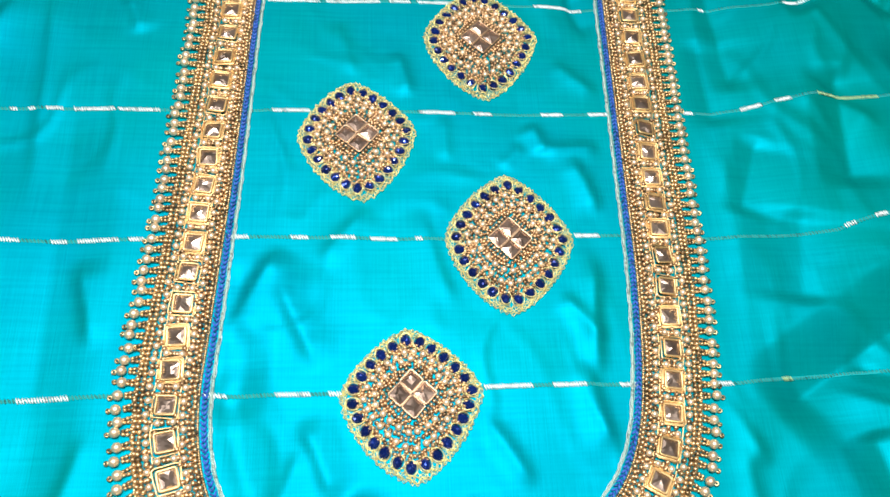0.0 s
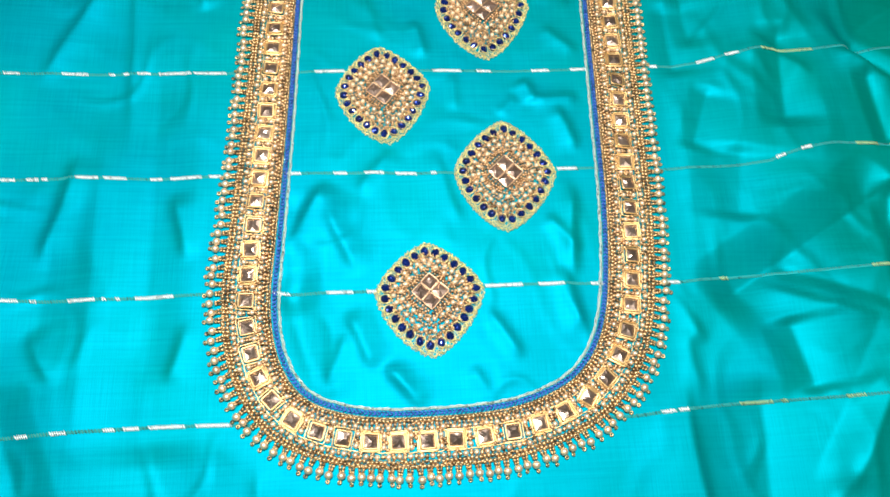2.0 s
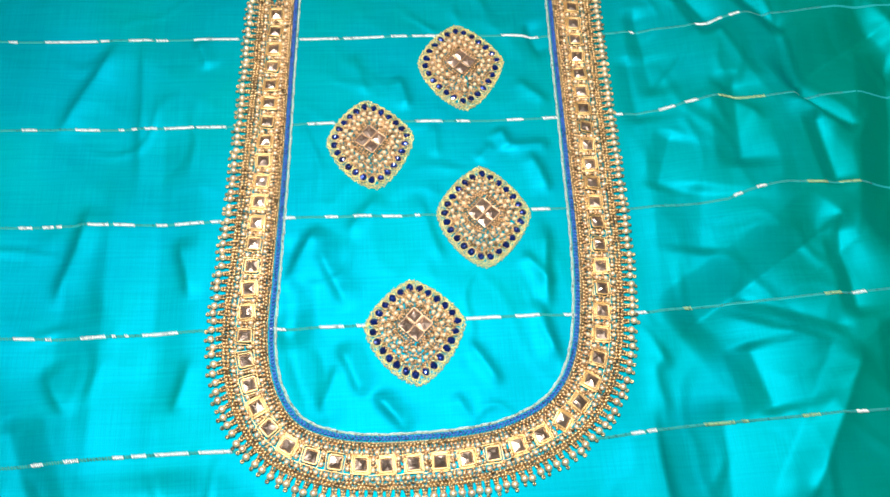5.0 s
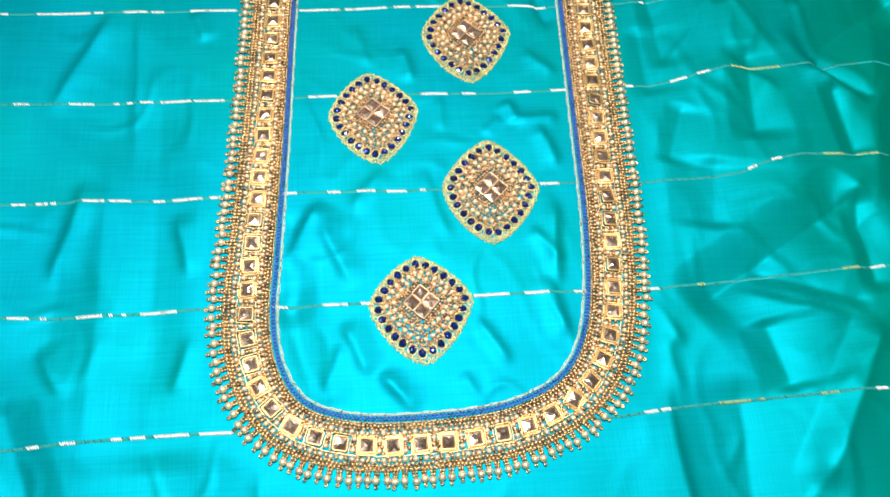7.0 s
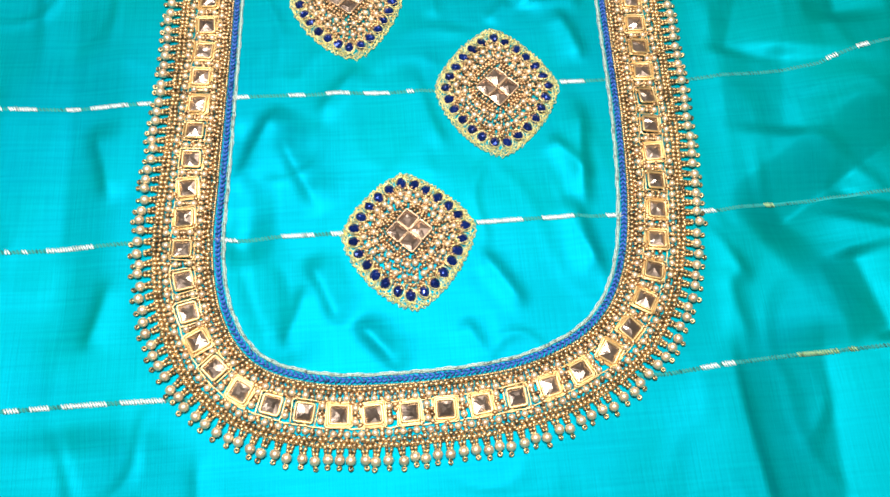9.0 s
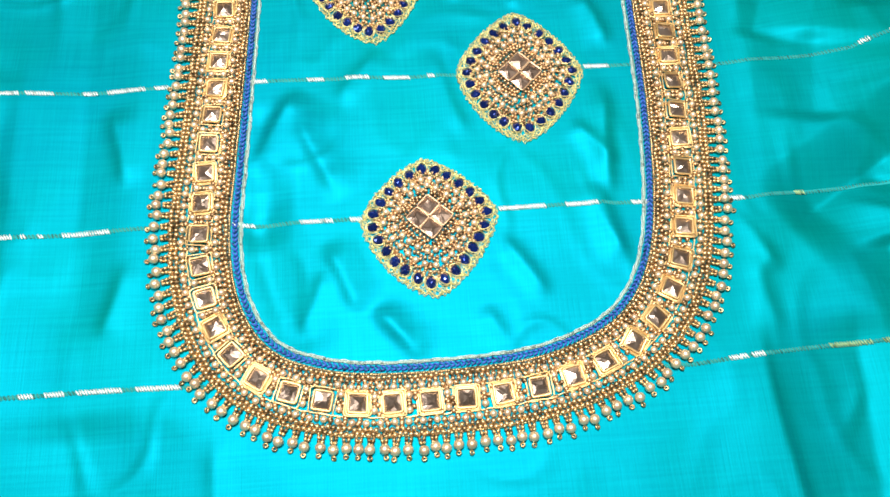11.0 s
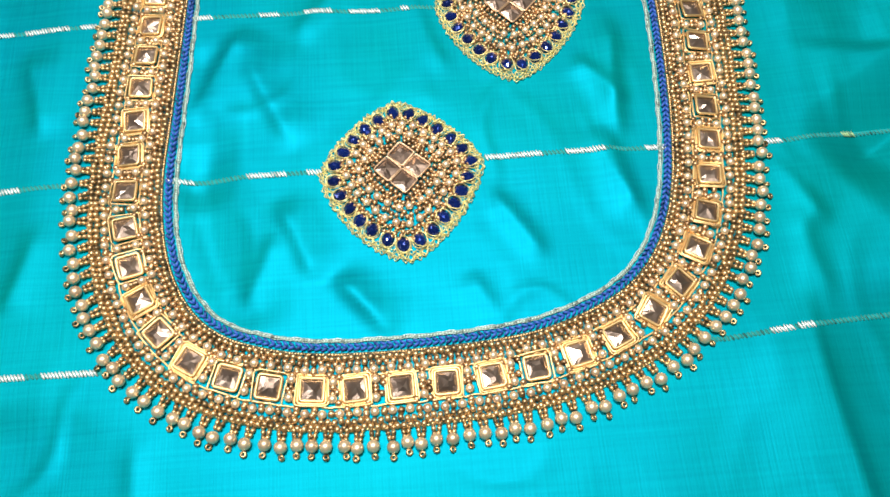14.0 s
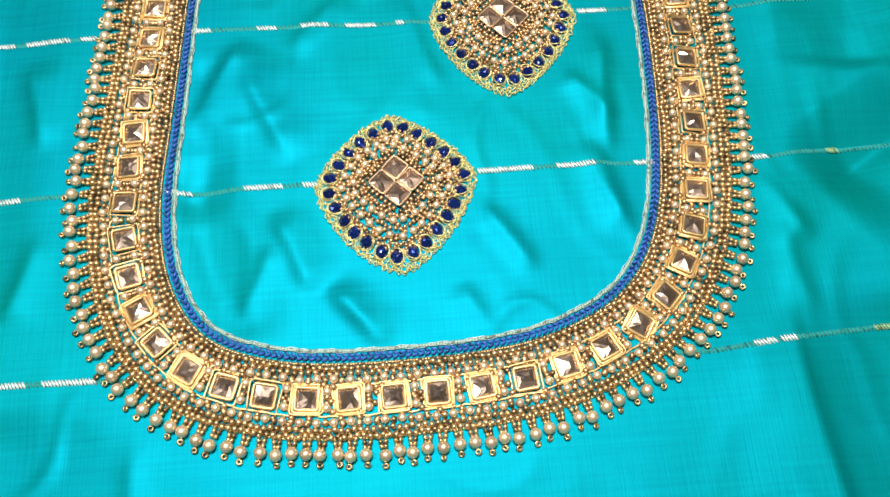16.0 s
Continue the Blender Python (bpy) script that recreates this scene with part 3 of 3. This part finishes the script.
def motif(cx, cy, turn, a, top, low, seed):
    rnd = random.Random(seed)
    base = Matrix.LocRotScale((cx / 1000, cy / 1000, ground(cx / 1000, cy / 1000)), Euler((0, 0, radians(turn))), None)
    thing = tagged(new("beaded_motif"), "diamond motif of blue stones, gold pearls and clear crystals", "embroidery", "diamond motifs inside the neckline")
    thing.matrix_basis = base
    a, top, low = a / 1000, top / 1000, low / 1000

    def rim(angle, k):
        c, s = math.cos(angle), math.sin(angle)
        b = top if s > 0 else 0.021 + (low - 0.021) * min(max((k - 0.42) / 0.42, 0), 1)
        p = (1.34 if c > 0 else 1.40) if s > 0 else (1.40 if c > 0 else 1.58)
        r = (abs(c) ** p + abs(s) ** p) ** (-1 / p)
        return a * r * c * k, b * r * s * k

    def round_(k, count):
        """Even places on the ring k: x, y and the angle of the ring's run."""
        p = np.array([rim(t, k) for t in np.linspace(0, 2 * math.pi, 361)])
        q, _ = even(p, count + 1)
        d = np.roll(q[:-1], -1, 0) - np.roll(q[:-1], 1, 0)
        return [(x, y, math.atan2(v, u)) for (x, y), (u, v) in zip(q[:-1], d)]

    # stones round the edge, each held by loops of thread
    for x, y, t in round_(0.84, 25):
        stone = part("blue_stone", rnd.choice(BLUE_STONES), thing, facing(x + rnd.uniform(-1, 1) * 2e-4, y + rnd.uniform(-1, 1) * 2e-4, 0.0002, t + rnd.uniform(-0.2, 0.2), rnd.uniform(-0.16, 0.16), rnd.uniform(-0.16, 0.16)))
        part("thread_loop", THREAD_LOOP, stone, facing(0, 0, 0, rnd.uniform(-0.3, 0.3)), "yellow gold thread loop")
    # the thread edge, three tangled strands
    strands = []
    for k, r in ((1.0, 0.00015), (0.995, 0.00014), (0.975, 0.00016), (0.955, 0.00014), (0.935, 0.00014), (0.915, 0.00013), (0.745, 0.00015)):
        ph = [rnd.uniform(0, 6.28) for _ in range(3)]
        p = []
        for i, t in enumerate(np.linspace(0, 2 * math.pi, 420, endpoint=False)):
            w = k + 0.016 * math.sin(33 * t + ph[0]) + 0.014 * math.sin(71 * t + ph[1]) + rnd.uniform(-0.008, 0.008)
            x, y = rim(t, w)
            p.append((x, y, 0.0005 + 0.0004 * math.sin(83 * t + ph[2])))
        strands.append(tube(p, r, 5, True))
    part("thread_edge", mesh_from("thread_edge", *both_forms(*strands), ZARI), thing, label="tangled yellow gold thread edge")
    # four crystals in gold frames
    for k in range(4):
        t = math.pi / 2 * k
        x, y = 0.00395 * math.cos(t), 0.00395 * math.sin(t) * 1.02
        stone = part("crystal", rnd.choice(CENTRE_CRYSTALS), thing, facing(x, y, 0.0004, math.pi / 4 + rnd.uniform(-0.05, 0.05), rnd.uniform(-0.06, 0.06), rnd.uniform(-0.06, 0.06)), "clear foiled square crystal")
        part("gold_frame", CENTRE_FRAME, stone, None, "thin gold frame")
    # pearls in two staggered rings, seeds between
    spots = []
    for k, n in ((0.675, 27), (0.535, 21)):
        for x, y, t in round_(k, n):
            x, y = x + rnd.uniform(-1, 1) * 3.5e-4, y + rnd.uniform(-1, 1) * 3.5e-4
            spots.append((x, y, t))
            part("pearl", SMALL_PEARL, thing, facing(x, y, 0.0010, t))
    seeds = []
    for k, n, keep in ((0.735, 64, 0.45), (0.605, 58, 0.8), (0.47, 50, 0.9), (0.42, 46, 1.0)):
        for x, y, t in round_(k, n):
            if rnd.random() < keep and abs(x) / 0.0082 + abs(y) / 0.0088 > 1.10:
                seeds.append(facing(x + rnd.uniform(-1, 1) * 2.5e-4, y + rnd.uniform(-1, 1) * 2.5e-4, 0.0006 + rnd.random() * 2e-4, t + rnd.uniform(-0.5, 0.5)))
    # a tight square of beads along the frames
    for k in range(4):
        for q in np.linspace(0.04, 0.96, 9):
            p0, p1 = [(0.0090 * math.cos(math.pi / 2 * (k + e)), 0.0095 * math.sin(math.pi / 2 * (k + e))) for e in (0, 1)]
            x, y = p0[0] + (p1[0] - p0[0]) * q, p0[1] + (p1[1] - p0[1]) * q
            seeds = [m for m in seeds if math.hypot(m.translation.x - x, m.translation.y - y) > 0.0009]
            seeds.append(facing(x, y, 0.0008 + rnd.random() * 2e-4, math.pi / 2 * k + math.pi * 0.75 + rnd.uniform(-0.2, 0.2)))
    taken = [(x, y, 0.00140) for x, y, t in spots] + [(m.translation.x, m.translation.y, 0.00104) for m in seeds]
    for _ in range(5200):
        ang, k = rnd.uniform(0, 2 * math.pi), math.sqrt(rnd.uniform(0.12, 0.66))
        x, y = rim(ang, k)
        if abs(x) / 0.0082 + abs(y) / 0.0088 > 1.04 and all((x - p) ** 2 + (y - q) ** 2 > r * r for p, q, r in taken) and rnd.random() < (0.9 if y > -0.004 else 0.72):
            taken.append((x, y, 0.00104))
            seeds.append(facing(x, y, 0.0006 + rnd.random() * 3e-4, rnd.uniform(0, 3)))
    tagged(part("bead_filling", joined("bead_filling", SEED_FORM, seeds, COPPER), thing, label="small coppery gold seed beads"), kind="stuff")


for k, row in enumerate(MOTIFS):
    motif(*row, seed=11 + k)

# ---- the neckline border ----
border = tagged(new("neckline_border"), "gold beaded neckline border with square crystals and pearl fringe", "embroidery")
rnd = random.Random(5)


def line_tube(offset, radius, wobble, lift, mat, name, label):
    p = beside(offset)
    w = np.array([wobble * (math.sin(i * 0.31 + offset) + 0.6 * math.sin(i * 0.83)) for i in range(len(p))])
    p = p + OUT * w[:, None]
    pts = [(x, y, ground(x, y) + lift) for x, y in p]
    return part(name, mesh_from(name, *tube(pts, radius, 6), mat), border, label=label)


# blue chain stitch and pale cords beside it
STITCH = ball(0.00082, 1, 0.7)
STITCH[0][:, 0] *= 1.45
STITCH[0][:, 1] *= 0.52
chain = []
for x, y, t, o in along(0.0, 1.6):
    for s in (-1, 1):
        q = (x + math.cos(o) * s * 0.00042, y + math.sin(o) * s * 0.00042)
        chain.append(facing(*q, ground(*q) + 0.0007 + rnd.random() * 1.5e-4, t + s * 0.5 + rnd.uniform(-0.12, 0.12)))
tagged(part("blue_braid", joined("blue_braid", STITCH, chain, BLUE), border, label="royal blue chain-stitch silk braid"), kind="stuff")
CORD_FORM = ball(0.00046, 1, 0.9)
CORD_FORM[0][:, 0] *= 1.5
for offset, mat, name in ((-1.75, CORD, "pale_cord"), (1.45, SEED, "gold_cord")):
    twists = [facing(x, y, ground(x, y) + 0.0004, t + 0.55 + rnd.uniform(-0.2, 0.2)) for x, y, t, o in along(offset, 0.75)]
    tagged(part(name, joined(name, CORD_FORM, twists, mat), border, label="fine twisted metallic cord"), kind="stuff")
# rows of seed beads
SEED_BEAD = mesh_from("seed_bead", *ROW_FORM, SEED)
for offset, mat, pitch in ((2.3, SEED, 1.56), (3.5, COPPER, 1.75), (17.0, SEED, 1.56), (18.5, SEED, 1.56)):
    rows_ = []
    for x, y, t, o in along(offset, pitch):
        j = rnd.uniform(-1, 1) * 3e-4
        q = (x + math.cos(o) * j, y + math.sin(o) * j)
        at = facing(*q, ground(*q) + 0.00078 + rnd.random() * 2e-4, t + rnd.uniform(-0.5, 0.5))
        if offset > 16 and y < -0.03:  # the hem, which is seen nearest
            part("seed_bead", SEED_BEAD, border, at)
        else:
            rows_.append(at)
    tagged(part("bead_string", joined("bead_string", ROW_FORM, rows_, mat), border, label="row of antique gold seed beads"), kind="stuff")
# threads on both sides of the crystals
line_tube(-1.30, 0.00011, 0.00013, 0.0006, CORD, "loose_thread", "pale gold thread tangled along the cord")
line_tube(-2.15, 0.00010, 0.00014, 0.0004, SILVER, "loose_thread", "pale silver thread tangled along the cord")
line_tube(6.0, 0.00030, 0.00012, 0.0006, GOLD, "gold_thread", "gold thread beside the crystals")
line_tube(13.5, 0.00026, 0.00014, 0.0006, GOLD, "gold_thread", "gold thread beside the crystals")
line_tube(19.0, 0.00028, 0.00010, 0.0004, ZARI, "gold_thread", "gold thread at the fringe")
# crystals in doubled gold frames
EDGE_CRYSTALS = [cut_crystal("crystal", 0.0050, 0.0015, CRYSTAL, 20 + k) for k in range(10)]
frames = [mesh_from("gold_frame", *both_forms(square_wire(0.0056, 0.00043, s1, 0.0010), square_wire(0.0077, 0.00028, s2, 0.0006), *bed), GOLD)
          for s1, s2, bed in ((0.02, -0.06, [square_wire(0.0066, 0.00042, -0.02, 0.0003)]), (-0.04, 0.05, [square_wire(0.0067, 0.00040, 0.0, 0.0003)]), (0.0, 0.07, []))]
mid = beside(9.6)
run = np.concatenate([[0], np.cumsum(np.linalg.norm(np.diff(mid, axis=0), axis=1))])
marks = []  # places of some crystals along the border, with their count from the corner
for index, x, y in ((28, -70.4, 123.2), (21, -76.0, 49.6), (14, -77.0, -24.3), (7, -20.4, -59.0), (0, 54.7, -45.8), (-4, 75.9, -8.9), (-9, 81.9, 45.3), (-15, 83.4, 107.3)):
    marks.append((run[np.argmin(np.hypot(mid[:, 0] - x / 1000, mid[:, 1] - y / 1000))], index))
marks.sort()
ms, mi = np.array([m[0] for m in marks]), np.array([-m[1] for m in marks])
pitch, gaps = 0.0105, []
for index in range(-33, 23):
    if index < mi[0]:
        s = ms[0] + (index - mi[0]) * pitch
    elif index > mi[-1]:
        s = ms[-1] + (index - mi[-1]) * pitch
    else:
        s = float(np.interp(index, mi, ms))
    if s < 0.003 or s > run[-1] - 0.003:
        continue
    k = float(np.interp(s, run, np.arange(len(run))))
    i = int(k)
    x, y = mid[i]
    o = math.atan2(OUT[i, 1], OUT[i, 0])
    extra = 0.35 if index == 0 else rnd.uniform(-0.09, 0.09)
    stone = part("crystal", rnd.choice(EDGE_CRYSTALS), border, facing(x, y, ground(x, y) + 0.0004, o + extra + rnd.choice((0, 1.571, 3.142, 4.712)), rnd.uniform(-0.14, 0.14), rnd.uniform(-0.14, 0.14)), "clear foiled square crystal")
    part("gold_frame", rnd.choice(frames), stone, None, "doubled gold wire frame")
    # two pearls and a few beads in the gap to the next crystal
    s2 = s + 0.5 * pitch
    i2 = int(np.interp(s2, run, np.arange(len(run))))
    for off, big in ((-2.3, True), (2.1, True), (-0.8, False), (0.6, False), (-3.4, False)):
        x, y = mid[i2] + OUT[i2] * (off + rnd.uniform(-0.3, 0.3)) / 1000
        if big:
            part("pearl", SMALL_PEARL, border, facing(x, y, ground(x, y) + 0.0010, 0))
        else:
            gaps.append(facing(x, y, ground(x, y) + 0.0007, o + rnd.uniform(-0.4, 0.4)))
# rows of small pearls on both sides of the crystals
for offset in (4.8, 15.1):
    for x, y, t, o in along(offset, 4.15, 1.0):
        j = rnd.uniform(-1, 1) * 2.5e-4
        x, y = x + math.cos(o) * j, y + math.sin(o) * j
        part("pearl", SMALL_PEARL, border, facing(x, y, ground(x, y) + 0.0010, t))
    spare = [facing(x, y, ground(x, y) + 0.0007, t + rnd.uniform(-0.6, 0.6)) for x, y, t, o in along(offset, 4.15, 3.1)]
    tagged(part("bead_string", joined("bead_string", ROW_FORM, spare, SEED), border, label="gold seed beads between pearls"), kind="stuff")
# loose beads that fill the ground between pearls, threads and crystals
seats = [(o.location.x, o.location.y, 0.0041 if o.name.startswith("crystal") else 0.00170) for o in border.children if o.name.startswith(("crystal", "pearl"))]
cells = {}
for p, q, r in seats:
    cells.setdefault((int(p // 0.005), int(q // 0.005)), []).append((p, q, r))
fill = []
for _ in range(22000):
    i = rnd.randrange(len(LINE))
    off = rnd.choice((rnd.uniform(4.4, 6.0), rnd.uniform(13.8, 15.7), rnd.uniform(6.4, 12.9)))
    x, y = LINE[i] + OUT[i] * (WIDE[i] * off / 1000 + BULGE[i] * math.exp(-((off - 9.5) / 5.0) ** 2))
    a, b = int(x // 0.005), int(y // 0.005)
    near = [c for da in (-1, 0, 1) for db in (-1, 0, 1) for c in cells.get((a + da, b + db), ())]
    if all((x - p) ** 2 + (y - q) ** 2 > r * r for p, q, r in near) and rnd.random() < 0.7:
        cells.setdefault((a, b), []).append((x, y, 0.00140))
        fill.append(facing(x, y, ground(x, y) + 0.00065, rnd.uniform(0, 3)))
tagged(part("bead_filling", joined("bead_filling", ROW_FORM, gaps + fill, COPPER), border, label="loose coppery seed beads filling the border"), kind="stuff")
# the fringe: two short threads of beads side by side, a pearl below them and a looped end bead
BEADLET = seed_bead(0.00060, 0.00116)


def strand_mesh(count, spread):
    at = []
    for side in (-1, 1):
        for k in range(count):
            at.append(facing(-0.0002 + 0.00116 * k, side * (spread + 0.0005 * (1 - k / count)), 0.0007 + 0.00012 * k, side * -0.2))
    return joined("tassel", BEADLET, at, SEED)


STRANDS = [strand_mesh(3, 0.00034), strand_mesh(3, 0.00026), strand_mesh(3, 0.00030)]
loop = [(0.00058 * math.cos(a), 0.00058 * math.sin(a), 0.0) for a in np.linspace(0, 2 * math.pi, 10, endpoint=False)]
END_BEAD = mesh_from("end_bead", *tube(loop, 0.00033, 6, True), SEED)
for x, y, t, o in along(19.2, 3.62, 0.5):
    turn = o + rnd.uniform(-0.11, 0.11) + (0.12 if x < -0.06 else 0.0)
    longer = rnd.random() < 0.4 and not (x > 0.05 and y > 0)
    tassel = part("tassel", STRANDS[2] if longer else STRANDS[rnd.randrange(2)], border, facing(x, y, ground(x, y) + 0.0001, turn), "fringe strand of antique gold beads")
    reach = (0.0043 if longer else 0.0036) + rnd.uniform(-2e-4, 3e-4)
    part("pearl", DROP_PEARL, tassel, facing(reach, rnd.uniform(-2e-4, 2e-4), 0.0016, rnd.uniform(0, 3)), "round champagne gold pearl")
    part("end_bead", END_BEAD, tassel, facing(reach + 0.0023, rnd.uniform(-4e-4, 4e-4), 0.0007, rnd.uniform(0, 3), rnd.uniform(-0.5, 0.5), rnd.uniform(-0.5, 0.5)), "looped gold end bead")
